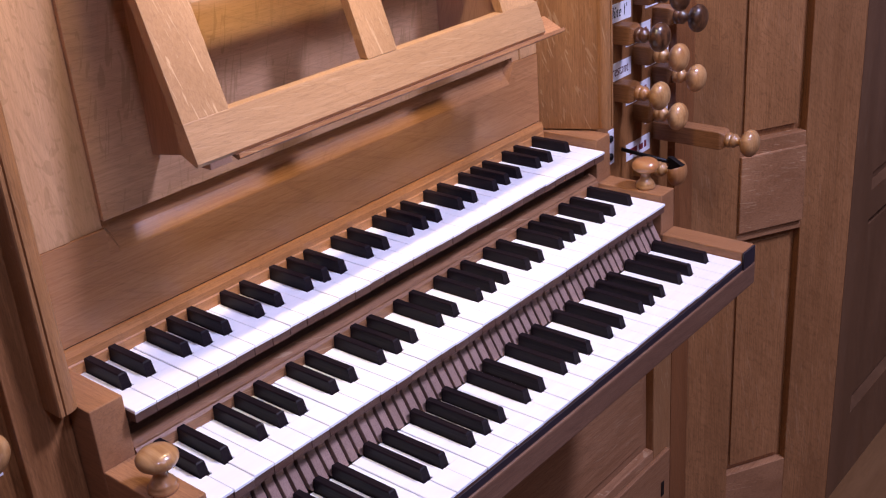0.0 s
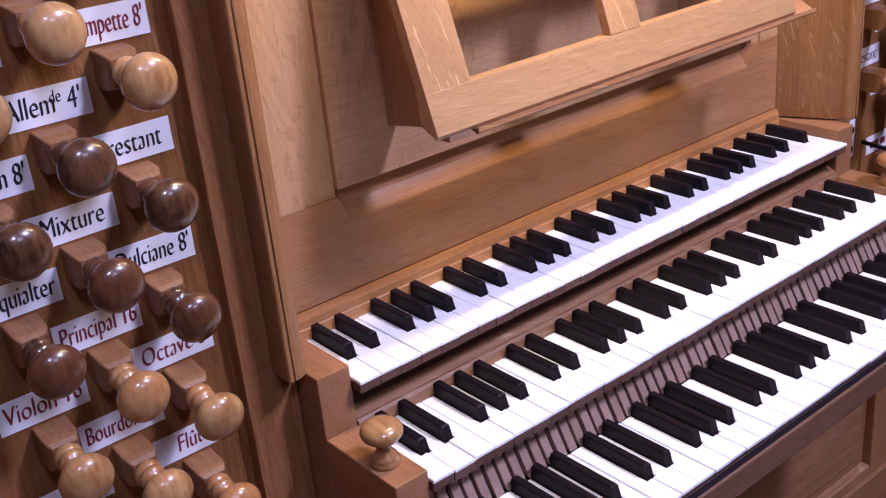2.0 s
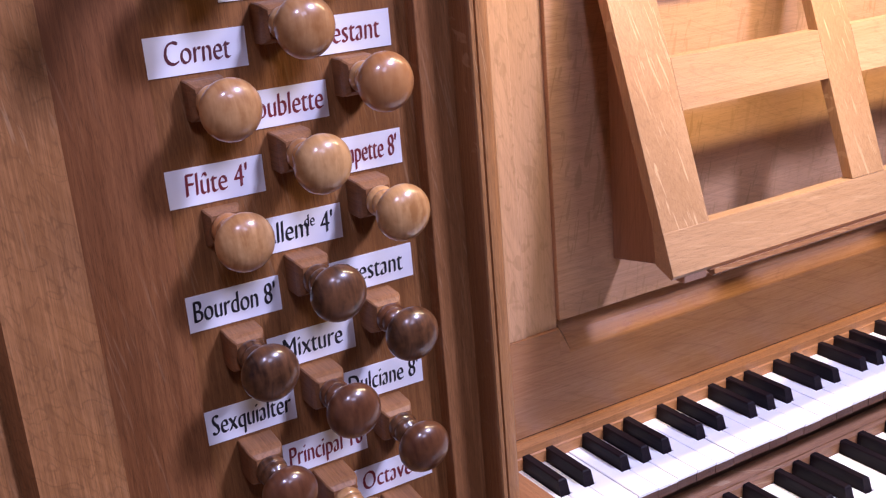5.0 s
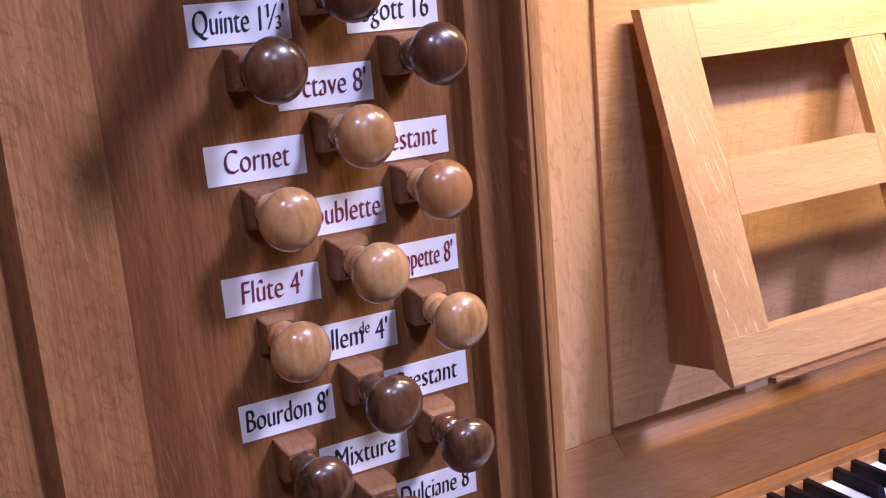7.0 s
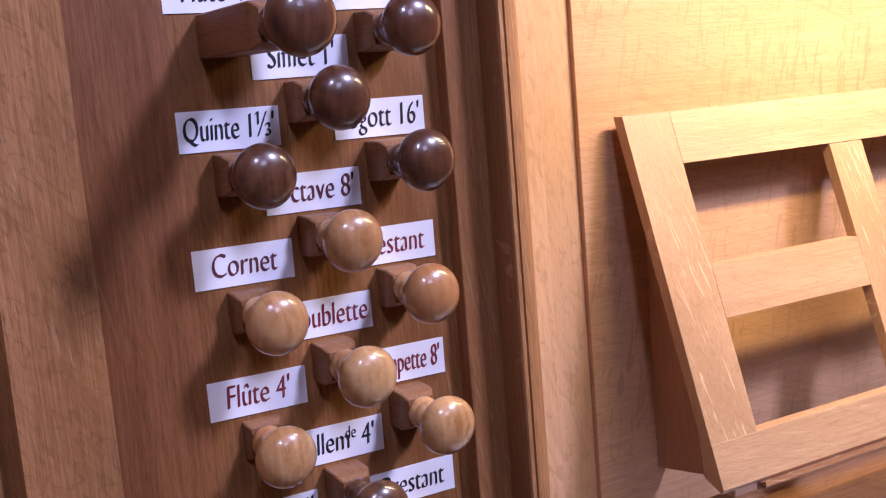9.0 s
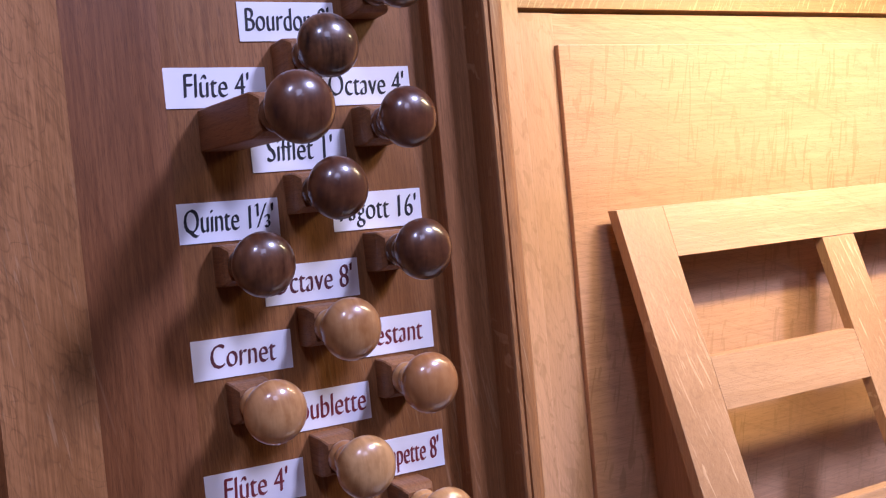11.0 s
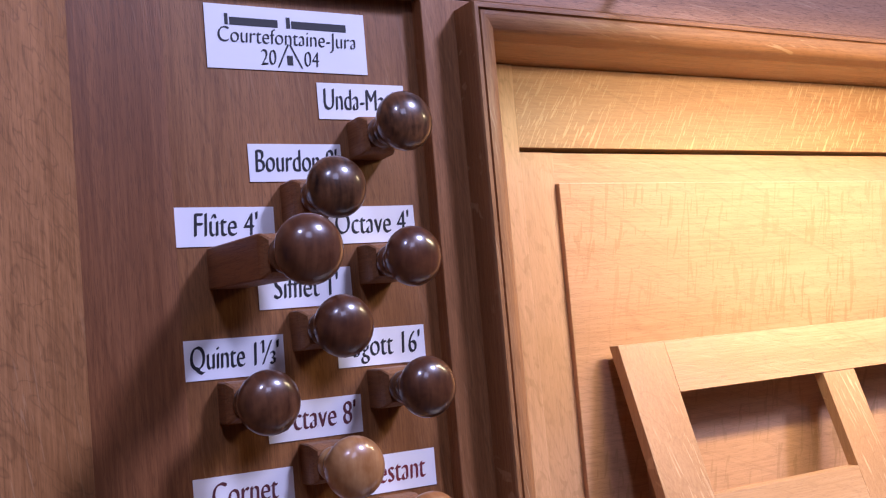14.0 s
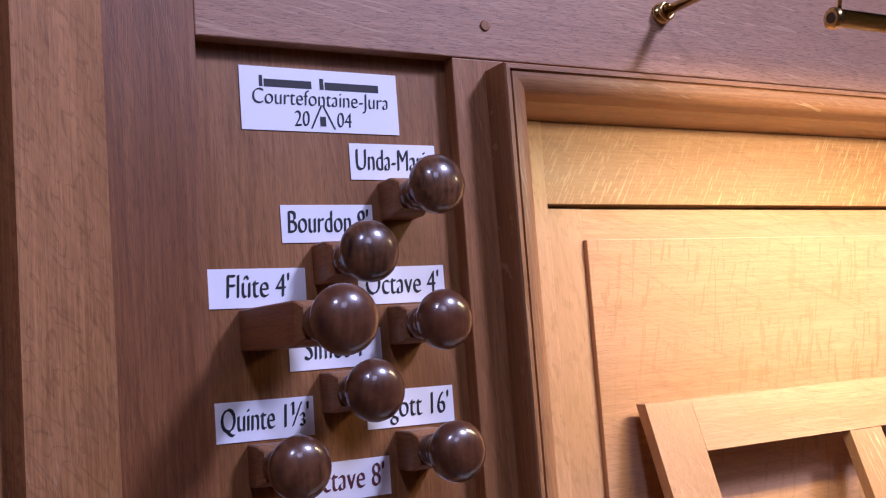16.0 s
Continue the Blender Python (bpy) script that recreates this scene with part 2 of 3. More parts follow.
def box(x0, x1, y0, y1, z0, z1, bevel=0.0, bm=None):
    own = bm is None
    bm = bm or bmesh.new()
    vs = [bm.verts.new((x, y, z)) for x in (x0, x1) for y in (y0, y1) for z in (z0, z1)]
    fs = [bm.faces.new([vs[i] for i in f]) for f in ((0, 1, 3, 2), (4, 6, 7, 5), (0, 4, 5, 1), (2, 3, 7, 6), (0, 2, 6, 4), (1, 5, 7, 3))]
    if bevel:
        edges = list({e for f in fs for e in f.edges})
        bmesh.ops.bevel(bm, geom=edges, offset=bevel, segments=2, affect="EDGES", profile=0.5)
    return bm


def prism(points, axis, a, b, bevel=0.0, bm=None):
    """A polygon in the two other axes, in order, drawn out along one axis from a to b."""
    bm = bm or bmesh.new()
    i = "xyz".index(axis)

    def vert(p, v):
        c = list(p)
        c.insert(i, v)
        return bm.verts.new(c)

    lo, hi = [vert(p, a) for p in points], [vert(p, b) for p in points]
    n = len(points)
    faces = [bm.faces.new(lo), bm.faces.new(hi[::-1])]
    faces += [bm.faces.new((lo[k], hi[k], hi[(k + 1) % n], lo[(k + 1) % n])) for k in range(n)]
    bmesh.ops.recalc_face_normals(bm, faces=faces)
    if bevel:
        bmesh.ops.bevel(bm, geom=list({e for f in faces for e in f.edges}), offset=bevel, segments=2, affect="EDGES", profile=0.5)
    return bm


def lathe(profile, axis="z", segments=28, bm=None, at=(0, 0, 0), sign=1):
    """Turned work: (radius, distance along the axis), from one end to the other."""
    bm = bm or bmesh.new()
    rings = []
    for r, s in profile:
        ring = []
        for k in range(segments):
            a = 2 * math.pi * k / segments
            c, d = r * math.cos(a), r * math.sin(a)
            p = (c, d, sign * s) if axis == "z" else ((c, sign * s, d) if axis == "y" else (sign * s, c, d))
            ring.append(bm.verts.new(Vector(p) + Vector(at)))
        rings.append(ring)
    faces = []
    for p, q in zip(rings, rings[1:]):
        for k in range(segments):
            f = bm.faces.new((p[k], p[(k + 1) % segments], q[(k + 1) % segments], q[k]))
            f.smooth = True
            faces.append(f)
    for ring in (rings[0], rings[-1]):
        faces.append(bm.faces.new(ring))
    bmesh.ops.recalc_face_normals(bm, faces=faces)
    return bm


def rod(a, b, r, bm=None, segments=12):
    bm = bm or bmesh.new()
    a, b = Vector(a), Vector(b)
    m = (b - a).to_track_quat("Z", "Y").to_matrix()
    rings = [[bm.verts.new(p + m @ Vector((r * math.cos(2 * math.pi * k / segments), r * math.sin(2 * math.pi * k / segments), 0))) for k in range(segments)] for p in (a, b)]
    fs = [bm.faces.new((rings[0][k], rings[0][(k + 1) % segments], rings[1][(k + 1) % segments], rings[1][k])) for k in range(segments)]
    for f in fs:
        f.smooth = True
    fs += [bm.faces.new(r) for r in rings]
    bmesh.ops.recalc_face_normals(bm, faces=fs)
    return bm


def raised_panel(x0, x1, z0, z1, y, proud, slope, to_world=None):
    """A fielded panel: a flat field with a sloping border, its face turned to -y."""
    bm = bmesh.new()
    o = [bm.verts.new((x, y, z)) for x, z in ((x0, z0), (x1, z0), (x1, z1), (x0, z1))]
    step = [bm.verts.new((x, y - proud * 0.45, z)) for x, z in ((x0 + slope, z0 + slope), (x1 - slope, z0 + slope), (x1 - slope, z1 - slope), (x0 + slope, z1 - slope))]
    top = [bm.verts.new((x, y - proud, z)) for x, z in ((x0 + slope, z0 + slope), (x1 - slope, z0 + slope), (x1 - slope, z1 - slope), (x0 + slope, z1 - slope))]
    back = [bm.verts.new((x, y + 0.008, z)) for x, z in ((x0, z0), (x1, z0), (x1, z1), (x0, z1))]
    faces = [bm.faces.new(top), bm.faces.new(back)]
    for p, q in ((o, step), (step, top), (back, o)):
        faces += [bm.faces.new((p[k], p[(k + 1) % 4], q[(k + 1) % 4], q[k])) for k in range(4)]
    bmesh.ops.recalc_face_normals(bm, faces=faces)
    if to_world:
        bm.transform(to_world)
    return bm


# ---- key dimensions of the console ----
W = 0.7755            # width of a manual, 33 naturals
MID = W / 2
YJ, YS = 0.020, 0.0066  # the stop panels' face and the face of the stiles round them
YP = 0.066            # face of the back panel above the keys
YM = -0.021           # face of the moulded surround
XL = -0.036           # inner side of the surround; its mirror image is W - XL


def mirror(x):
    return W - x


# ---- setting: floor, room shell ----
def build_room():
    floor = tagged(link_mesh("floor", box(-3.5, 4.0, -5.0, 1.5, -0.06, 0.0), FLOOR_WOOD), "brown wooden floor boards in front of the organ", "floor", kind="structure")
    for name, b in (("wall_west", (-3.6, -3.5, -5, 1.5, 0, 4.2)), ("wall_east", (4.0, 4.1, -5, 1.5, 0, 4.2)), ("wall_south", (-3.5, 4.0, -5.1, -5.0, 0, 4.2)), ("wall_north", (-3.5, 4.0, 1.5, 1.6, 0, 4.2))):
        tagged(link_mesh(name, box(*b), PLASTER), "plain plastered wall of the organ loft", "wall", kind="structure")
    tagged(link_mesh("ceiling", box(-3.6, 4.1, -5.1, 1.6, 4.2, 4.3), PLASTER), "plain plastered ceiling above the organ loft", "ceiling", kind="structure")


build_room()


# ---- organ case ----
def slant(side):
    """The frame of a case front that turns 30 degrees towards the player: x along it, -y its face."""
    if side > 0:
        return Matrix.Translation((1.1225, YS, 0)) @ Matrix.Rotation(radians(-30), 4, "Z")
    return Matrix.Translation((mirror(1.1225), YS, 0)) @ Matrix.Rotation(radians(30), 4, "Z") @ Matrix.Diagonal((-1, 1, 1, 1))


def place(bm, m):
    bm.transform(m)
    if m.to_3x3().determinant() < 0:
        bmesh.ops.reverse_faces(bm, faces=bm.faces[:])
    return bm


def slanted_front(side):
    m = slant(side)
    base = thing("case_front", m.translation, "oak case front with raised panels, turned towards the player", "case panel", "slanted case fronts")

    def add(name, bm, mat, label=""):
        part(name, place(bm, m), mat, base, label)

    top = 2.35
    u0, u1 = 0.092, 0.226
    if side < 0:
        u0 = 0.070
    add("stile", box(-0.004, u0, 0, 0.024, 0, top), FRONT_OAK)
    add("stile", box(u1, 0.335, 0, 0.024, 0, top, 0.0015), FRONT_OAK)
    rails = ((0, 0.145), (0.645, 0.828), (2.20, top)) if side > 0 else ((0, 0.145), (2.20, top))
    for k, (z0, z1) in enumerate(rails):
        add("rail", box(u0, u1, 0.0, 0.024, z0, z1, 0.0012), OAK_X)
    if side > 0:
        # the wide cross rail stands a little proud of its frame
        add("cross_rail", box(u0 + 0.001, u1 - 0.001, -0.006, -0.0001, 0.662, 0.804, 0.002), OAK_X)
    for (a, b), (c, e) in zip(rails, rails[1:]):
        add("panel", raised_panel(u0, u1, b, c, 0.017, 0.007, 0.014), FRONT_OAK)


def flat_fronts():
    """The flush case front round the stop panels: stiles, knee panel, plinth, lintel."""
    left = mirror(1.1223)
    case = thing("organ_case", (MID, YS, 0), "waxed oak organ case front with knee panel and lintel", "organ case")
    for s in (0, 1):
        fx = (lambda a, b: (a, b)) if s == 0 else (lambda a, b: (mirror(b), mirror(a)))
        x0, x1 = fx(left, -0.286)
        part("outer_stile", box(x0, x1, YS, YS + 0.03, 0, 2.35), RED_OAK, case)
        x0, x1 = fx(-0.0863, -0.0356)
        part("inner_stile", box(x0, x1, YS, YS + 0.03, 0.7605, 1.731, 0.001), STILE_OAK, case)
        x0, x1 = fx(-0.286, -0.0863)
        part("stop_panel", box(x0, x1, YJ, YJ + 0.012, 0.70, 1.760), JAMB_OAK, case, "brown oak board bearing the stop knobs")
        part("lower_rail", box(x0, x1, YS, YS + 0.03, 0.60, 0.76, 0.001), OAK_X, case)
    part("lintel", box(-0.2858, mirror(-0.2858), YS - 0.0005, YS + 0.03, 1.7315, 2.35, 0.001), oak("lintel_oak", "x", (0.30, 0.170, 0.100), (0.43, 0.265, 0.165), 0.25, 0.5, "z", pores=0.65), case)
    # knee front under the keys
    part("knee_stile", box(1.0, 1.0610, YS, YS + 0.03, 0, 0.5995, 0.002), OAK_Z, case)
    part("knee_stile", box(-0.2855, -0.22, YS, YS + 0.03, 0, 0.5995, 0.002), OAK_Z, case)
    part("knee_rail", box(-0.22, 1.0, YS, YS + 0.03, 0, 0.305, 0.002), OAK_X, case)
    part("knee_rail", box(-0.22, 1.0, YS, YS + 0.03, 0.56, 0.5995, 0.002), OAK_X, case)
    part("knee_panel", raised_panel(-0.22, 1.0, 0.305, 0.56, 0.022, 0.009, 0.028), OAK_X, case)
    part("plinth", box(-0.284, 1.0450, YS - 0.009, YS - 0.0002, 0, 0.288, 0.002), OAK_X, case, "oak plinth board standing proud below the knee panel")
    part("knee_board", box(-0.0862, mirror(-0.0862), YS + 0.002, YS + 0.03, 0.60, 0.80), OAK_X, case)
    part("dowel", lathe([(0.0042, 0), (0.0042, 0.0012), (0.0036, 0.0015)], "y", 16, at=(-0.0544, YS - 0.0004, 1.7583), sign=-1), JAMB_OAK, case, "round dowel end")
    part("keyhole_plate", box(1.012, 1.022, YS - 0.0105, YS - 0.0091, 0.200, 0.230, 0.0005), IRON, case, "black iron keyhole plate")
    # side fronts further out, in oak darkened to stand for their weaker light
    for s in (0, 1):
        a = 1.1225 + 0.335 * math.cos(radians(30))
        fx = (lambda p, q: (p, q)) if s else (lambda p, q: (mirror(q), mirror(p)))
        x0, x1 = fx(a, 3.0)
        yb = YS - 0.335 * 0.5
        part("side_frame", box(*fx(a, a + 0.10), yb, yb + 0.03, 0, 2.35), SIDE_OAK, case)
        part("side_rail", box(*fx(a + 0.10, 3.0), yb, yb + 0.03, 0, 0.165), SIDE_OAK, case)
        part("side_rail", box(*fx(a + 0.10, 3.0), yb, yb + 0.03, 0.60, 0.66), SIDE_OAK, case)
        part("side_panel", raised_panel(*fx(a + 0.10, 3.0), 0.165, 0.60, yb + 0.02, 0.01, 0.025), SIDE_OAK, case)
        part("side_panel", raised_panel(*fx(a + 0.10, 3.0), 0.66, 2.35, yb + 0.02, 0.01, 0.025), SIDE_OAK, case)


slanted_front(1)
slanted_front(-1)
flat_fronts()


def surround():
    """The moulded frame that stands proud round the opening above the manuals."""
    ob = thing("moulded_surround", (MID, YM, 0.96), "oak surround with a beaded edge round the music desk recess", "moulding")
    o, w, zb, zt = XL - 0.021, 0.021, 0.9668, 1.722
    # profile across the member: outer fillet, quirk, then a quarter round falling towards the opening
    prof = [(0.0, YS + 0.002), (0.0, YM + 0.0015), (0.0012, YM), (0.0044, YM), (0.0049, YM + 0.0032), (0.0060, YM + 0.0032), (0.0066, YM + 0.0004)]
    for k in range(1, 9):
        a = 0.5 * math.pi * k / 8
        prof.append((0.0066 + 0.0144 * math.sin(a), YM + 0.0004 + 0.0085 * (1 - math.cos(a))))
    prof += [(w, YS + 0.002)]

    def member(name, points):
        bm = bmesh.new()
        rows = [[bm.verts.new(p) for p in line] for line in points]
        fs = []
        n = len(rows[0])
        for k in range(n - 1):
            fs.append(bm.faces.new((rows[0][k], rows[1][k], rows[1][k + 1], rows[0][k + 1])))
        fs += [bm.faces.new(rows[0]), bm.faces.new(rows[1]), bm.faces.new((rows[0][0], rows[0][-1], rows[1][-1], rows[1][0]))]
        bmesh.ops.recalc_face_normals(bm, faces=fs)
        return part(name, bm, OAK_X if "head" in name else OAK_Z, ob)

    member("left_member", [[(o + d, y, zb) for d, y in prof], [(o + d, y, zt - d) for d, y in prof]])
    member("right_member", [[(mirror(o + d), y, zb) for d, y in prof], [(mirror(o + d), y, zt - d) for d, y in prof]])
    member("head_member", [[(o + d, y, zt - d) for d, y in prof], [(mirror(o + d), y, zt - d) for d, y in prof]])
    # linings from the surround back to the panel
    for fx in (lambda x: x, mirror):
        prof = [(fx(XL - 0.010), YM + 0.012), (fx(XL), YM + 0.012), (fx(-0.0010), 0.072), (fx(-0.0010), 0.096), (fx(XL - 0.010), 0.096)]
        part("lining", prism(prof, "z", 0.9655, 1.7012), OAK_Z, ob, "splayed oak lining")
    part("head_lining", box(XL, mirror(XL), YS + 0.002, YP + 0.03, 1.7015, 1.715), RAIL_OAK, ob)


surround()


def back_panel():
    ob = thing("back_panel", (MID, YP, 0.976), "pale figured oak panelling behind the music desk", "panelling")
    x0, x1 = XL, mirror(XL)
    px0, px1 = 0.0722, 0.722
    yf, t = 0.074, 0.02
    part("stile", box(0.0365, px0 - 0.0002, yf - 0.003, yf + t, 1.0754, 1.6245, 0.0006), PALE_STILE, ob)
    part("stile", box(px1 + 0.0002, mirror(0.0365), yf - 0.003, yf + t, 1.0754, 1.6245, 0.0006), PALE_STILE, ob)
    part("top_rail", box(px0, px1, yf, yf + t, 1.5968, 1.6245, 0.0006), PALE_X, ob)
    part("top_board", box(0.0365, mirror(0.0365), yf - 0.002, yf + t, 1.6285, 1.7010, 0.0008), PANEL_OAK, ob, "figured oak board with pale flecks")
    part("field_panel", box(px0, px1, yf - 0.0080, yf + 0.012, 1.0835, 1.5965, 0.0008), FIELD_OAK, ob)
    for fx in ((x0 + 0.034, 0.0363), (mirror(0.0363), x1 - 0.034)):
        part("edge_strip", box(*fx, yf - 0.005, yf + t, 1.0754, 1.7008, 0.0008), PALE_STILE, ob)
    # bottom rail with a wide stopped chamfer
    part("bottom_rail", box(0.0002, mirror(0.0002), YP + 0.001, yf + t, 0.9779, 1.0480), RAIL_OAK, ob)
    prof = [(YP + 0.001, 1.0481), (YP + 0.0016, 1.0500), (yf + 0.004, 1.0640), (yf + 0.006, 1.0834), (yf + t, 1.0834), (yf + t, 1.0481)]
    c0, c1 = px0 + 0.012, px1 - 0.012
    part("chamfer", prism(prof, "x", c0, c1), RAIL_OAK, ob)
    # the chamfer runs out in a short slope at either end
    for x, e in ((c0, px0), (c1, px1)):
        bm = bmesh.new()
        lo = [bm.verts.new((x, y, z)) for y, z in prof]
        flat = [(YP + 0.001, 1.0481), (YP + 0.001, 1.0600), (YP + 0.0016, 1.0742), (yf + 0.006, 1.0834), (yf + t, 1.0834), (yf + t, 1.0481)]
        hi = [bm.verts.new((e, y, z)) for y, z in flat]
        fs = [bm.faces.new(lo), bm.faces.new(hi)] + [bm.faces.new((lo[k], lo[(k + 1) % 6], hi[(k + 1) % 6], hi[k])) for k in range(6)]
        bmesh.ops.recalc_face_normals(bm, faces=fs)
        part("chamfer_stop", bm, RAIL_OAK, ob)
    for fx in ((0.0002, px0 - 0.0001), (px1 + 0.0001, mirror(0.0002))):
        part("rail_end", box(*fx, YP + 0.001, yf + t, 1.0481, 1.0752), RAIL_OAK, ob)
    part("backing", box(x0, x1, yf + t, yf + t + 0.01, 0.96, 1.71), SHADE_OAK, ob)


back_panel()


# ---- manuals ----
NAT = W / 33
SHARP_AT = {0: 0.0220, 1: 0.0490, 3: 0.0920, 4: 0.1175, 5: 0.1430}   # centres within an octave
SW = 0.0054                                                        # half a sharp's width at its foot
MANUALS = [  # name, level of the naturals, front of the sharps, back of the keys, front of the naturals
    (3, 0.950, 0.000, 0.0655, -0.0400),
    (2, 0.8915, -0.0985, -0.0310, -0.1345),
    (1, 0.8330, -0.2125, -0.1330, -0.2460),
]


def natural_outline(n, gap=0.0004):
    """Left and right limits of natural n at its head and at its tail between the sharps."""
    octave, step = divmod(n, 7)
    x0, x1 = n * NAT + gap, (n + 1) * NAT - gap
    left, right = x0, x1
    before = (step - 1) % 7
    if n > 0 and before in SHARP_AT:
        left = octave * 7 * NAT + SHARP_AT[before] + SW + 0.0006 - (7 * NAT if step == 0 else 0)
    if n < 32 and step in SHARP_AT:
        right = octave * 7 * NAT + SHARP_AT[step] - SW - 0.0006
    return x0, x1, left, right


def key_shape(x0, x1, left, right, yf, ys, yb, z0, z1, lip=0.0):
    """The head and the tail of one natural as two plates that meet at the front of the sharps."""
    bm = bmesh.new()
    b = 0.0006
    for pts in ([(x0, yf - lip), (x1, yf - lip), (x1, ys - 0.0011), (x0, ys - 0.0011)], [(left, ys - 0.0010), (right, ys - 0.0010), (right, yb), (left, yb)]):
        lo = [bm.verts.new((x, y, z0)) for x, y in pts]
        md = [bm.verts.new((x, y, z1 - b)) for x, y in pts]
        cx, cy = sum(p[0] for p in pts) / 4, sum(p[1] for p in pts) / 4
        hi = [bm.verts.new((x + (b if x < cx else -b), y + (b if y < cy and y < ys - 0.002 else 0.0), z1)) for x, y in pts]
        bm.faces.new(hi)
        bm.faces.new(lo[::-1])
        for p, q in ((lo, md), (md, hi)):
            for k in range(4):
                bm.faces.new((p[k], p[(k + 1) % 4], q[(k + 1) % 4], q[k]))
    return bm


def sharp_shape(ys, yb, z):
    bm = bmesh.new()
    h, w2 = 0.0130, 0.0043
    foot = [bm.verts.new(p) for p in ((-SW, ys, z - 0.004), (SW, ys, z - 0.004), (SW, yb, z - 0.004), (-SW, yb, z - 0.004))]
    knee = [bm.verts.new(p) for p in ((-w2 - 0.0002, ys + 0.0042, z + h - 0.0011), (w2 + 0.0002, ys + 0.0042, z + h - 0.0011), (w2 + 0.0002, yb, z + h - 0.0011), (-w2 - 0.0002, yb, z + h - 0.0011))]
    top = [bm.verts.new(p) for p in ((-w2 + 0.0009, ys + 0.0056, z + h), (w2 - 0.0009, ys + 0.0056, z + h), (w2 - 0.0009, yb, z + h), (-w2 + 0.0009, yb, z + h))]
    bm.faces.new(top)
    bm.faces.new(foot[::-1])
    for p, q in ((foot, knee), (knee, top)):
        for k in range(4):
            bm.faces.new((p[k], p[(k + 1) % 4], q[(k + 1) % 4], q[k]))
    return bm


def mesh_of(name, bm, mat):
    me = bpy.data.meshes.new(name)
    bm.normal_update()
    bm.to_mesh(me)
    bm.free()
    me.materials.append(mat)
    return me


def manual(which, z, ys, yb, yf):
    names = {3: "upper", 2: "middle", 1: "lower"}
    ob = thing("manual", (MID, yf, z - 0.03), names[which] + " organ manual of 33 white naturals and 23 black sharps", "keyboard", "organ manuals")
    rng = random.Random(which)
    shapes = {}
    for n in range(33):
        octave, step = divmod(n, 7)
        kind = (step, n in (0, 32))
        x0, x1, left, right = natural_outline(n)
        if kind not in shapes:
            ref = n * NAT
            plate = mesh_of("plate", key_shape(x0 - ref, x1 - ref, left - ref, right - ref, yf, ys, yb, z - 0.0032, z, 0.0012), IVORY)
            body = mesh_of("natural_key", box(x0 - ref, x1 - ref, yf, yb, z - 0.0125, z - 0.0034), KEY_WOOD)
            shapes[kind] = plate, body
        plate, body = shapes[kind]
        key = new("natural_key", body)
        key.parent, key.matrix_parent_inverse = ob, Matrix.Translation(-Vector(ob.location))
        key.location = (n * NAT, rng.uniform(-0.0004, 0.0004), rng.uniform(-0.0005, 0.0003))
        cover = new("plate", plate)
        cover.parent = key
        if n == 0 and which == 3:
            tagged(cover, "white key covering")
    sharp = mesh_of("sharp_key", sharp_shape(ys, yb, z), EBONY)
    for octave in range(5):
        for step, x in SHARP_AT.items():
            c = octave * 7 * NAT + x
            if c < W - 0.012:
                key = new("sharp_key", sharp)
                key.parent, key.matrix_parent_inverse = ob, Matrix.Translation(-Vector(ob.location))
                key.location = (c, rng.uniform(-0.0004, 0.0004), rng.uniform(-0.0004, 0.0004))
    part("key_bed", box(0.002, W - 0.002, yf + 0.030, yb, z - 0.026, z - 0.0135), MATT_BLACK, ob)
    return ob


for row in MANUALS:
    manual(*row)


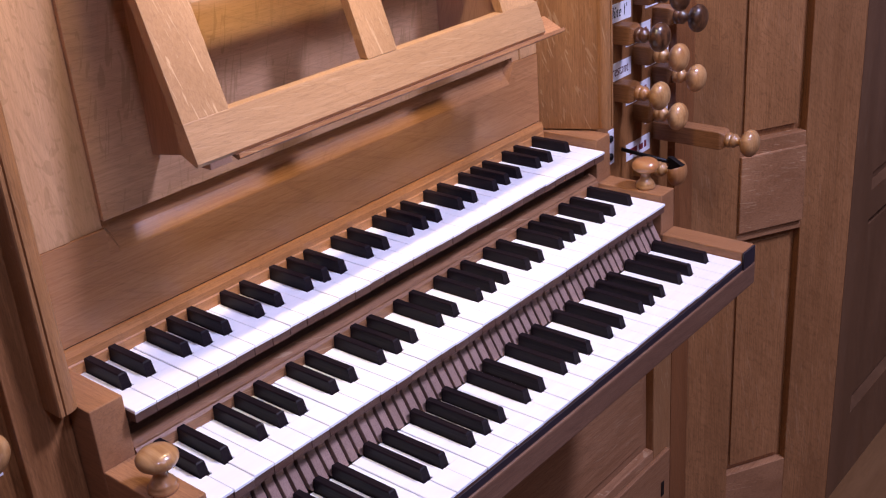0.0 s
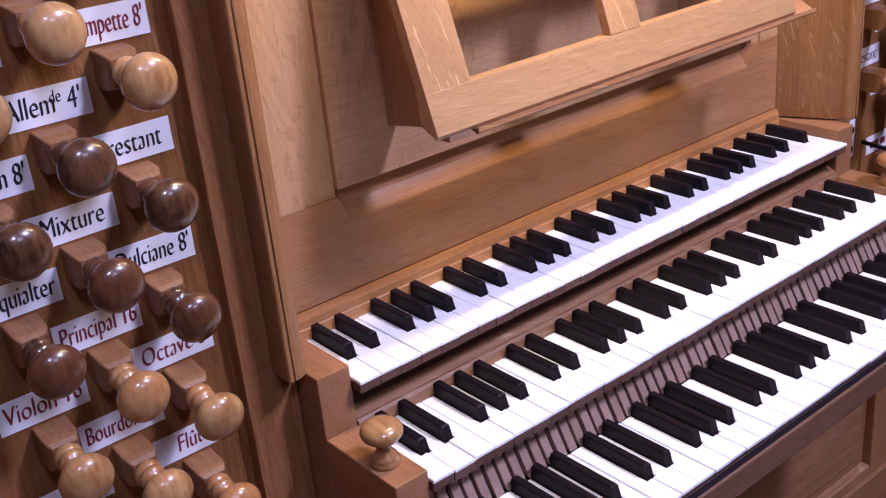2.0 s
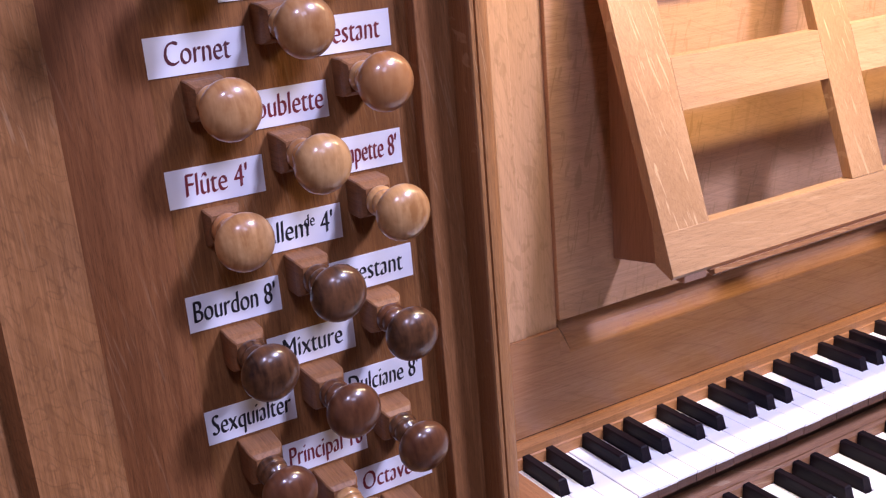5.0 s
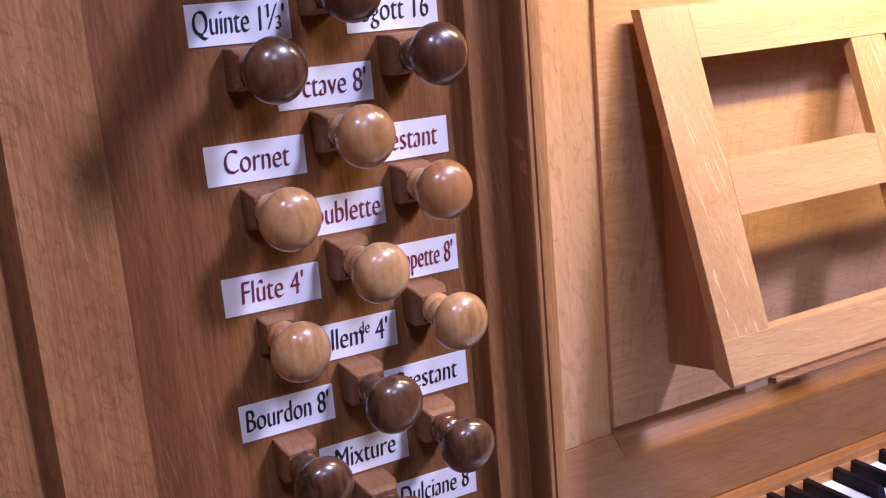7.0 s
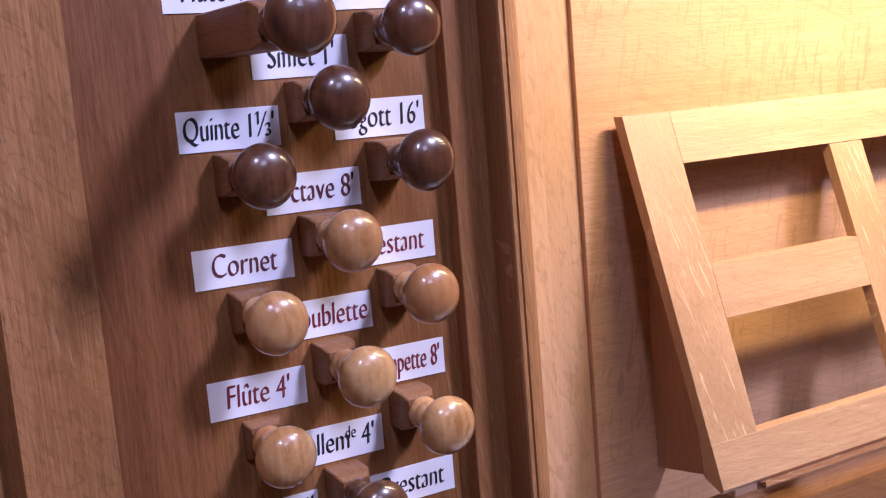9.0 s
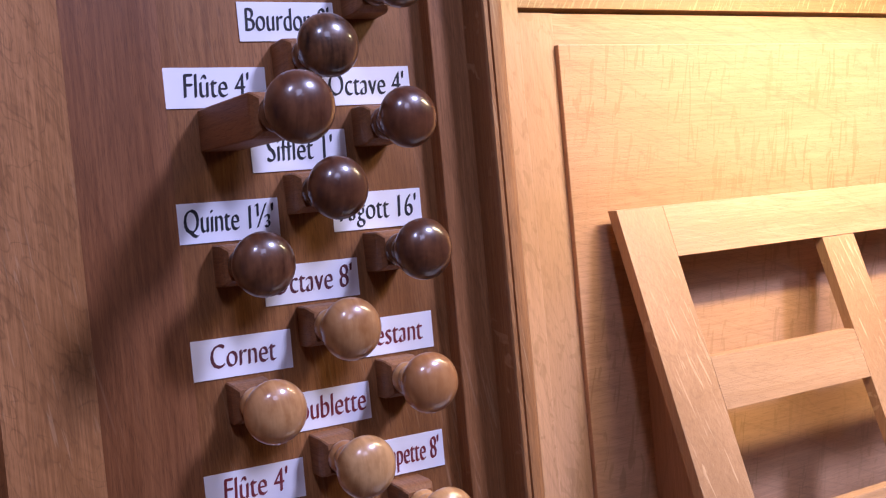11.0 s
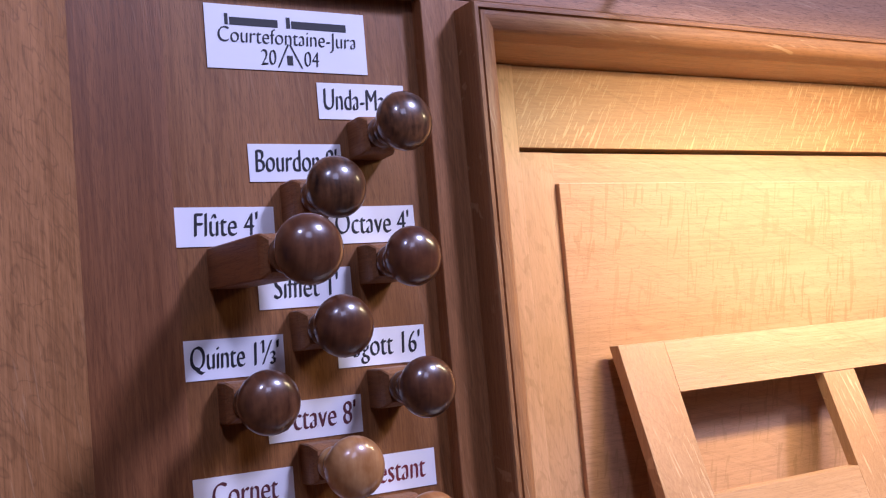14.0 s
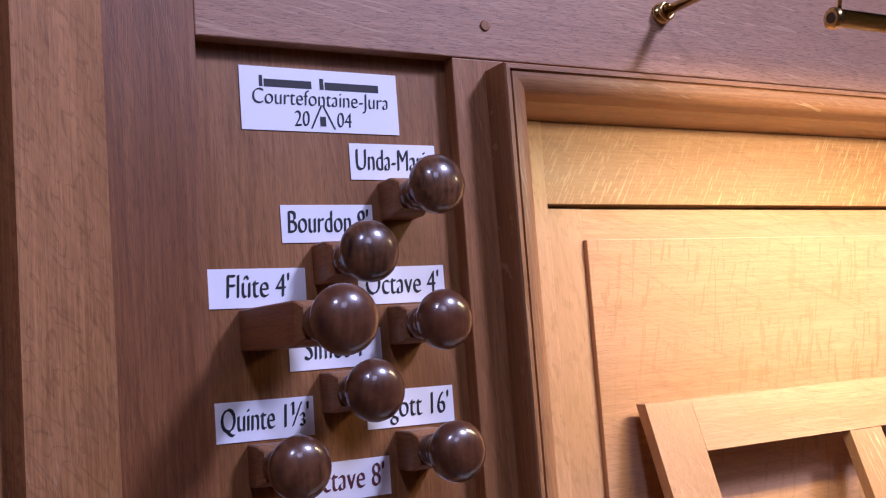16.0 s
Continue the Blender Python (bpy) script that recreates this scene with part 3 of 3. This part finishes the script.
def key_desk():
    """What carries the manuals: cheeks, name strip, rails behind the keys, key slip and underside."""
    ob = thing("key_desk", (MID, -0.25, 0.70), "oak key desk with stepped cheeks carrying three manuals", "key desk")
    steps = [(-0.028, 0.9630), (-0.1295, 0.9005), (-0.248, 0.8445)]
    for s in (0, 1):
        for k, (yf, zt) in enumerate(steps):
            x0, x1 = (-0.0350, -0.0004) if s == 0 else (W + 0.0004, W + 0.0350)
            yb = YP - 0.0005 if k == 0 else steps[k - 1][0] + 0.010
            zb = 0.80 if k < 2 else 0.798
            if k > 0:
                yb = steps[k - 1][0] - 0.0001
            part("cheek", box(x0, x1, yf, yb, zb, zt, 0.0012), CHEEK_OAK, ob)
            if k == 2:
                part("cheek_front", box(x0 + 0.001, x1 - 0.001, yf - 0.003, yf - 0.0001, 0.8192, zt - 0.001, 0.0005), SLIP, ob, "near-black front piece of the lower cheek")
    # strip between the upper manual and the panel above it
    prof = [(0.0660, 0.945), (0.0658, 0.9610), (0.0668, 0.9625), (0.0668, 0.970), (0.0690, 0.9765), (0.0860, 0.9765), (0.0860, 0.945)]
    part("name_strip", prism([(y - 0.006, z) for y, z in prof], "x", 0.0, W), ORANGE_X, ob, "honey-coloured oak strip behind the upper keys")
    # black strip set back in the slot, standing for the gap's shade
    part("strip_felt", box(0.0, W, YP + 0.002, YP + 0.012, 0.9766, 0.9776), MATT_BLACK, ob)
    # coping rail behind the middle manual
    yb = MANUALS[1][3]
    prof = [(yb + 0.0005, 0.880), (yb + 0.0005, 0.9020), (yb + 0.0030, 0.9050), (yb + 0.0030, 0.9070), (yb + 0.0150, 0.9135), (yb + 0.0150, 0.880)]
    part("coping_rail", prism(prof, "x", 0.0, W), OAK_X, ob, "moulded oak rail behind the middle keys")
    # shade of the gap under the upper keys is in this board's colour
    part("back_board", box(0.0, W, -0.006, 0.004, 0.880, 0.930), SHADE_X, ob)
    # board behind the stickers
    part("sticker_board", box(0.0, W, -0.108, -0.098, 0.815, 0.872), SLIP, ob)
    part("key_slip", box(-0.0004, W + 0.0004, -0.2490, -0.2478, 0.8192, 0.8275, 0.0004), SLIP, ob, "dark key slip under the lower keys")
    # rail and underside use the oak with shade painted in
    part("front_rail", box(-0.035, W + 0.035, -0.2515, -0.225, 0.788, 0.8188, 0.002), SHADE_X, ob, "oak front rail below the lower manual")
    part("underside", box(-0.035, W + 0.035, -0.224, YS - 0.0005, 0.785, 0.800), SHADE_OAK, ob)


key_desk()


def stickers():
    """The row of wooden slips between the lower and the middle manual, one to a key."""
    ob = thing("coupler_stickers", (MID, -0.118, 0.83), "row of pale wooden coupler stickers above the lower keys", "key action")
    n = 57
    pitch = W / n
    mesh = None
    for k in range(n):
        if mesh is None:
            prof = [(-0.1325, 0.8335), (-0.1250, 0.8335), (-0.1090, 0.8610), (-0.1090, 0.8700), (-0.1165, 0.8700), (-0.1175, 0.8600)]
            mesh = mesh_of("sticker", prism([(y, z) for y, z in prof], "x", -pitch / 2 + 0.0019, pitch / 2 - 0.0019, 0.0008), STICKER_WOOD)
        s = new("sticker", mesh)
        s.parent, s.matrix_parent_inverse = ob, Matrix.Translation(-Vector(ob.location))
        s.location = ((k + 0.5) * pitch, 0.0006 * math.sin(k * 2.1), 0.0006 * math.sin(k * 3.7))


stickers()


# ---- music desk ----
def music_desk():
    ob = thing("music_desk", (MID, -0.03, 1.14), "pale oak music desk of open frames leaning back on the panelling", "music desk")
    slope = 0.334
    x0, x1 = 0.1015, 0.6185
    z0, z1 = 1.1865, 1.4515

    def yd(z):
        return -0.056 + slope * (z - 1.1525)

    def board(name, a, b, c, d, mat, thick=0.012, lift=0.0, bevel=0.0004):
        """A board in the sloping plane, from a to b across and c to d in height."""
        prof = [(yd(c) - lift, c), (yd(d) - lift, d), (yd(d) + thick, d), (yd(c) + thick, c)]
        part(name, prism(prof, "x", a, b, bevel), mat, ob)

    board("stile", x0, 0.1531, z0 - 0.0001, z1, PALE_Z)
    board("stile", 0.3335, 0.3775, z0 + 0.0005, 1.4065, PALE_Z, 0.0115)
    board("stile", 0.5585, x1, z0, z1, PALE_Z)
    board("top_rail", 0.1532, 0.5583, 1.4070, z1, PALE_X)
    board("middle_rail", 0.1532, 0.3333, 1.2775, 1.3210, PALE_X)
    board("middle_rail", 0.3777, 0.5583, 1.2775, 1.3210, PALE_X)
    # book ledge and its lip
    prof = [(-0.0448, 1.1866), (-0.0565, 1.1515), (-0.0545, 1.1480), (-0.0350, 1.1570), (-0.0318, 1.1862)]
    part("book_ledge", prism(prof, "x", x0, x1 + 0.006, 0.0003), PALE_X, ob)
    prof = [(-0.0590, 1.1490), (-0.0600, 1.1450), (-0.0570, 1.1425), (-0.0300, 1.1530), (-0.0300, 1.1600), (-0.0548, 1.1472)]
    part("lip", prism(prof, "x", 0.145, 0.660), OAK_X, ob, "thin oak lip under the book ledge")
    part("under_block", box(x0 + 0.014, 0.1405, -0.0545, -0.0400, 1.1420, 1.1500, 0.0008), DESK_SIDE, ob)
    # wedge-shaped brackets, set in from the ends, that carry the desk
    for a, b in ((0.1385, 0.1485), (0.5715, 0.5815)):
        prof = [(yd(1.420) + 0.0121, 1.420), (yd(1.190) + 0.0121, 1.190), (-0.0298, 1.1440), (0.0684, 1.1285), (0.0684, 1.420)]
        part("bracket", prism(prof, "x", a, b, 0.0006), DESK_SIDE, ob)


music_desk()


# ---- stop knobs and their labels ----
def stop_knob(wood, words):
    """A draw knob: square shank out of the panel, turned collar and neck, flattened round knob. Base at the panel, pointing to -y."""
    ob = new("draw_stop")
    tagged(ob, words, "draw stop", "draw stops")
    bm = bmesh.new()
    hx, hz = 0.0135, 0.0140
    a, b = -0.0260, -0.0325
    ring = lambda y, fx, fz: [bm.verts.new((sx * hx * fx, y, sz * hz * fz)) for sx, sz in ((-1, -1), (1, -1), (1, 1), (-1, 1))]
    rows = [ring(0.095, 1, 1), ring(a + 0.003, 1, 1), ring(a, 0.97, 0.97), ring(a - 0.003, 0.89, 0.89), ring(b, 0.72, 0.72)]
    fs = [bm.faces.new(rows[0]), bm.faces.new(rows[-1])]
    for p, q in zip(rows, rows[1:]):
        fs += [bm.faces.new((p[k], p[(k + 1) % 4], q[(k + 1) % 4], q[k])) for k in range(4)]
    bmesh.ops.recalc_face_normals(bm, faces=fs)
    bmesh.ops.bevel(bm, geom=[e for e in bm.edges if abs(e.verts[0].co.y - e.verts[1].co.y) > 0.001], offset=0.0009, segments=1, affect="EDGES")
    sh = link_mesh("shank", bm, SHANK)
    sh.parent = ob
    tagged(sh, "square oak shank")
    prof = [(0.0088, 0.0392), (0.0112, 0.0397), (0.0123, 0.0415), (0.0122, 0.0437), (0.0106, 0.0452), (0.0101, 0.0456), (0.0110, 0.0462), (0.0115, 0.0480), (0.0110, 0.0498), (0.0092, 0.0508), (0.0072, 0.0522), (0.0064, 0.0548), (0.0068, 0.0575), (0.0085, 0.0598)]
    prof = [(r * 0.95, 0.0598 - (0.0598 - d) * 1.36) for r, d in prof]
    col = link_mesh("collar", lathe(prof, "y", 24, sign=-1), wood)
    col.parent = ob
    k = []
    R, H, C = 0.0209, 0.0132, 0.0690
    for i in range(1, 16):
        t = math.pi * i / 16
        k.append((R * math.sin(t) ** 0.92, C - H * math.cos(t)))
    kn = link_mesh("knob", lathe([(0.0012, C - H)] + k + [(0.0012, C + H)], "y", 32, sign=-1), wood)
    kn.parent = ob
    return ob


LW_, LH = 0.0710, 0.0268
COLS = {"a": -0.2475, "b": -0.1920, "c": -0.1360}
BLACK, RED, BROWN = 0, 1, 2                # ink of the label; dark knobs go with the first
# column, top of the label, words, ink, how far the knob stands out of rest and hangs (mm)
LEFT = [
    ("c", 1.6642, "Unda-Maris", BLACK, -6, -2), ("b", 1.6185, "Bourdon 8'", BLACK, -4, -2), ("a", 1.5742, "Flûte 4'", BLACK, 70, 1), ("c", 1.5730, "Octave 4'", BLACK, -9, 0),
    ("b", 1.5293, "Sifflet 1'", BLACK, -9, 0), ("a", 1.4850, "Quinte 1⅓'", BLACK, -12, 0), ("c", 1.4838, "Fagott 16'", BLACK, -5, 0), ("b", 1.4378, "Octave 8'", BROWN, -12, 1),
    ("a", 1.3942, "Cornet", BROWN, -16, 3), ("c", 1.3926, "Prestant", RED, -13, 0), ("b", 1.3488, "Doublette", RED, -10, 3), ("a", 1.3045, "Flûte 4'", RED, -24, 4),
    ("c", 1.3040, "Trompette 8'", RED, -8, 4), ("b", 1.2570, "Allem  4'", BLACK, -7, 3), ("a", 1.2135, "Bourdon 8'", BLACK, -10, 4), ("c", 1.2122, "Prestant", BLACK, -9, 5),
    ("b", 1.1668, "Mixture", BLACK, -4, 2), ("a", 1.1240, "Sexquialter", BLACK, -6, 7), ("c", 1.1210, "Dulciane 8'", BLACK, -9, 7), ("b", 1.0782, "Principal 16", RED, -3, 6.5),
    ("c", 1.0353, "Octave 8", RED, -3, 9), ("a", 1.0335, "Violon 16", RED, -3, 7), ("b", 0.9888, "Bourdon 16", RED, -3, 7), ("c", 0.9455, "Flûte", RED, -3, 7),
    ("a", 0.9437, "", RED, -3, 7), ("b", 0.8990, "", RED, -3, 7),
]
RIGHT = [
    ("c", 1.2107, "", BLACK, 0, 0), ("b", 1.1668, "", BLACK, 0, 0), ("a", 1.1240, "", BLACK, 0, 0), ("c", 1.1210, "Flûte 1'", BLACK, 0, 0), ("b", 1.0782, "", RED, 0, 0),
    ("a", 1.0335, "", RED, 0, 0), ("c", 1.0353, "Prestant", BROWN, 0, 0), ("b", 0.9888, "", RED, 0, 0), ("a", 0.9437, "", RED, 90, 0), ("b", 0.8998, "", RED, 0, 0),
]


def lettering(words, ink, parent, size=0.0150, width=0.060, dz=-0.0052, squeeze=0.74, nib=0.0010, thin=0.020):
    """Painted words on a card, as a thin mesh; centred at the card's middle, facing -y."""
    cu = bpy.data.curves.new("lettering", "FONT")
    cu.body, cu.size, cu.align_x, cu.shear, cu.offset = words, size, "CENTER", 0.08, -size * thin
    cu.resolution_u = 3
    tmp = new("lettering", cu)
    me = bpy.data.meshes.new_from_object(tmp.evaluated_get(bpy.context.evaluated_depsgraph_get()))
    bpy.data.objects.remove(tmp)
    wide = max(v.co.x for v in me.vertices) - min(v.co.x for v in me.vertices)
    k = min(squeeze, width / wide)
    me.transform(Matrix.Translation((0, -0.00075, dz)) @ Matrix.Rotation(radians(90), 4, "X") @ Matrix.Diagonal((k, 1, 1, 1)))
    # a broad nib: the same strokes laid down again along the pen's angle
    bm = bmesh.new()
    for k in range(7):
        d = (k - 3) * nib / 6
        copy = me.copy()
        copy.transform(Matrix.Translation((d * 0.83, -0.00002 * k, d * 0.56)))
        bm.from_mesh(copy)
        bpy.data.meshes.remove(copy)
    bpy.data.meshes.remove(me)
    ob = link_mesh("lettering", bm, ink)
    ob.parent = parent
    return ob


def bars(parent, spots, ink):
    """Plain strokes in place of writing: (x0, x1, z0, z1)."""
    for x0, x1, z0, z1 in spots:
        ob = link_mesh("writing", box(x0, x1, -0.0009, -0.0005, z0, z1), ink)
        ob.parent = parent


def card(w, h, at, words, tilt):
    ob = link_mesh("stop_label", box(-w / 2, w / 2, -0.0006, 0.0, -h / 2, h / 2), CARD)
    ob.matrix_basis = pose(*at, 0, tilt, 0)
    return tagged(ob, words, "label", "stop labels")


rng = random.Random(4)
WOODS = {BLACK: (DARK_KNOB, "dark brown turned stop knob on a square oak shank"), RED: (LIGHT_KNOB, "pale polished turned stop knob on a square oak shank")}
MASTERS = {}
for side, stops in (("L", LEFT), ("R", RIGHT)):
    for col, top, words, ink, out, hang in stops:
        x = COLS[col] if side == "L" else mirror(COLS[col])
        inkm = (INK_BLACK, INK_RED, INK_BROWN)[ink]
        colour = ("black", "red", "brownish red")[ink]
        ink = RED if ink else BLACK
        c = card(LW_, LH, (x, YJ - 0.0002, top - LH / 2), f"white stop label with {colour} lettering on the oak panel", rng.uniform(-0.5, 0.5))
        if words:
            lettering(words, inkm, c, 0.0235, 0.062, -0.0066, 0.67, 0.00140)
            if words.startswith("Allem"):
                lettering("de", inkm, c, 0.0140, 0.02, 0.0005, 0.66, 0.00085).location.x = 0.0095
        else:
            bars(c, [(-0.025, -0.004, -0.006, 0.004), (0.002, 0.014, -0.006, 0.003), (0.018, 0.024, -0.006, 0.005)], inkm)
        wood, label = WOODS[ink]
        m = pose(x, YJ - 0.001 * out, top - 0.0430, math.degrees(hang / 69.0), rng.uniform(-1.2, 1.2), rng.uniform(-0.8, 0.8))
        if ink not in MASTERS:
            MASTERS[ink] = stop_knob(wood, label)
            MASTERS[ink].matrix_basis = m
            k = MASTERS[ink]
        else:
            k = copy_thing(MASTERS[ink], m)
        if out > 50:
            tagged(k, label.replace("stop knob", "stop knob, drawn out,"))

# maker's card at the head of the stop panel
maker = card(0.1226, 0.0456, (-0.1907, YJ - 0.0002, 1.6942), "white maker's card with black lettering above the stops", 0)
maker.name = "maker_card"
bars(maker, [(-0.047, -0.0445, 0.0085, 0.0165), (-0.0435, -0.0075, 0.0085, 0.0140), (-0.001, 0.002, 0.0085, 0.0165), (0.003, 0.046, 0.0085, 0.0140)], INK_BLACK)
lettering("Courtefontaine-Jura", INK_BLACK, maker, 0.0165, 0.106, -0.0040, 0.80)
lettering("20", INK_BLACK, maker, 0.0165, 0.02, -0.0190).location.x = -0.0165
lettering("04", INK_BLACK, maker, 0.0165, 0.02, -0.0190).location.x = 0.0165
for sx in (-1, 1):
    ob = link_mesh("monogram", prism([(sx * 0.0098, -0.0205), (sx * 0.0085, -0.0205), (0.0, -0.0035), (sx * 0.0012, -0.0030)], "y", -0.0009, -0.0005), INK_BLACK)
    ob.parent = maker
ob = link_mesh("monogram", box(-0.0022, 0.0022, -0.0009, -0.0005, -0.0185, -0.0115), INK_BLACK)
ob.parent = maker


# ---- coupler knobs on the cheeks ----
def coupler_knob(x):
    ob = thing("coupler_stop", (x, -0.0945, 0.9005), "honey-coloured turned coupler knob standing on the key cheek", "coupler stop", "coupler stops")
    prof = [(0.0125, 0.0), (0.0135, 0.0012), (0.0135, 0.0045), (0.0120, 0.0056), (0.0124, 0.0068), (0.0112, 0.0090), (0.0075, 0.0130), (0.0062, 0.0175), (0.0066, 0.0205), (0.0100, 0.0232)]
    part("stem", lathe(prof, "z", 28, at=(x, -0.0945, 0.9005)), LIGHT_KNOB, ob)
    prof = [(0.0020, 0.0222)] + [(0.0188 * math.sin(math.pi * i / 14) ** 0.85, 0.0325 - 0.0102 * math.cos(math.pi * i / 14)) for i in range(1, 14)] + [(0.0020, 0.0428)]
    part("cap", lathe(prof, "z", 32, at=(x, -0.0945, 0.9005)), LIGHT_KNOB, ob)


coupler_knob(-0.0185)
coupler_knob(mirror(-0.0185))


# ---- iron lever and switch plate on the far stop panel ----
def iron_lever():
    x, z = 0.921, 0.897
    ob = thing("iron_lever", (x, YJ, z), "black iron lever with an arrow-shaped end beside the stops", "lever")
    part("rod", rod((x, YJ + 0.002, z), (x, -0.066, 0.8905), 0.0030), IRON, ob)
    prof = [(-0.062, 0.8925), (-0.0595, 0.8990), (-0.0650, 0.8990), (-0.0850, 0.8890), (-0.0650, 0.8805), (-0.0595, 0.8810), (-0.062, 0.8880)]
    part("pointer", prism(prof, "x", x - 0.0045, x + 0.0045, 0.0006), IRON, ob, "arrow-shaped iron end")
    p = thing("switch_plate", (0.884, YJ, 0.911), "small white plate with black buttons", "switch plate")
    part("plate", box(0.872, 0.896, YJ - 0.002, YJ, 0.884, 0.938, 0.0006), CARD, p)
    for dz in (0.014, -0.014):
        part("button", lathe([(0.0055, 0), (0.0055, 0.003), (0.003, 0.0042)], "y", 14, at=(0.884, YJ - 0.002, 0.911 + dz), sign=-1), IRON, p)


iron_lever()


# ---- brass picture lamp over the recess ----
def picture_lamp():
    x0, x1, y, z = 0.107, mirror(0.107), -0.190, 1.717
    ob = thing("picture_lamp", (MID, YS, z + 0.06), "brass tubular picture lamp on a bent arm, switched on", "lamp")
    bm = bmesh.new()
    n, r = 20, 0.0070
    rings = []
    for xx in (x0, x1):
        ring = []
        for k in range(n + 1):
            a = radians(-15 + (360 - 90) * k / n)
            ring.append(bm.verts.new((xx, y + r * math.cos(a), z + r * math.sin(a))))
        rings.append(ring)
    for k in range(n):
        f = bm.faces.new((rings[0][k], rings[0][k + 1], rings[1][k + 1], rings[1][k]))
        f.smooth = True
    bmesh.ops.solidify(bm, geom=bm.faces[:], thickness=0.0008)
    part("reflector", bm, DARK_BRASS, ob, "polished brass tube")
    for xx, s in ((x0, -1), (x1, 1)):
        part("end_cap", lathe([(r + 0.0006, 0), (r + 0.0006, 0.003), (r - 0.002, 0.0042)], "x", 24, at=(xx, y, z), sign=s), BRASS, ob)
        part("end_badge", lathe([(r - 0.003, 0.0043), (r - 0.0034, 0.0050)], "x", 20, at=(xx, y, z), sign=s), plain("badge", (0.10, 0.085, 0.06), 0.4, 0.7) if s < 0 else IRON, ob)
    bulb = Nodes("lamp_tube")
    bulb.bsdf.inputs["Emission Color"].default_value = (1.0, 0.78, 0.45, 1)
    bulb.bsdf.inputs["Emission Strength"].default_value = 1.5
    part("bulb", rod((x0 + 0.012, y, z - 0.001), (x1 - 0.012, y, z - 0.001), 0.0032), bulb.done((0.9, 0.85, 0.75), 0.4), ob, "glowing lamp tube")
    for fx in (lambda v: v, mirror):
        hx, hz = fx(0.1274), 1.7851
        part("rosette", lathe([(0.0095, 0), (0.0095, 0.002), (0.006, 0.0045)], "y", 20, at=(hx, YS - 0.0006, hz), sign=-1), BRASS, ob, "round brass wall rosette")
        bm = bmesh.new()
        R, rr, n, mm = 0.0068, 0.0018, 20, 8
        grid = [[bm.verts.new((hx + (R + rr * math.cos(b)) * math.cos(a), YS - 0.0085 + rr * math.sin(b), hz + (R + rr * math.cos(b)) * math.sin(a))) for b in [2 * math.pi * j / mm for j in range(mm)]] for a in [2 * math.pi * i / n for i in range(n)]]
        for i in range(n):
            for j in range(mm):
                f = bm.faces.new((grid[i][j], grid[(i + 1) % n][j], grid[(i + 1) % n][(j + 1) % mm], grid[i][(j + 1) % mm]))
                f.smooth = True
        part("collar", bm, BRASS, ob)
        part("arm", rod((hx, YS - 0.004, hz), (hx, y - 0.002, hz), 0.0042), BRASS, ob, "straight brass arm from the lintel")
        part("hanger", rod((fx(0.1120), y, z + r - 0.0005), (hx, y, hz), 0.0016), BRASS, ob)
    lamp = area_lamp("picture_lamp_light", (MID, y + 0.003, z - 0.0105), (MID, 0.060, 1.40), 0.56, 4.3, (1.0, 0.780, 0.465), 0.028)
    lamp.data.spread = radians(132)


picture_lamp()
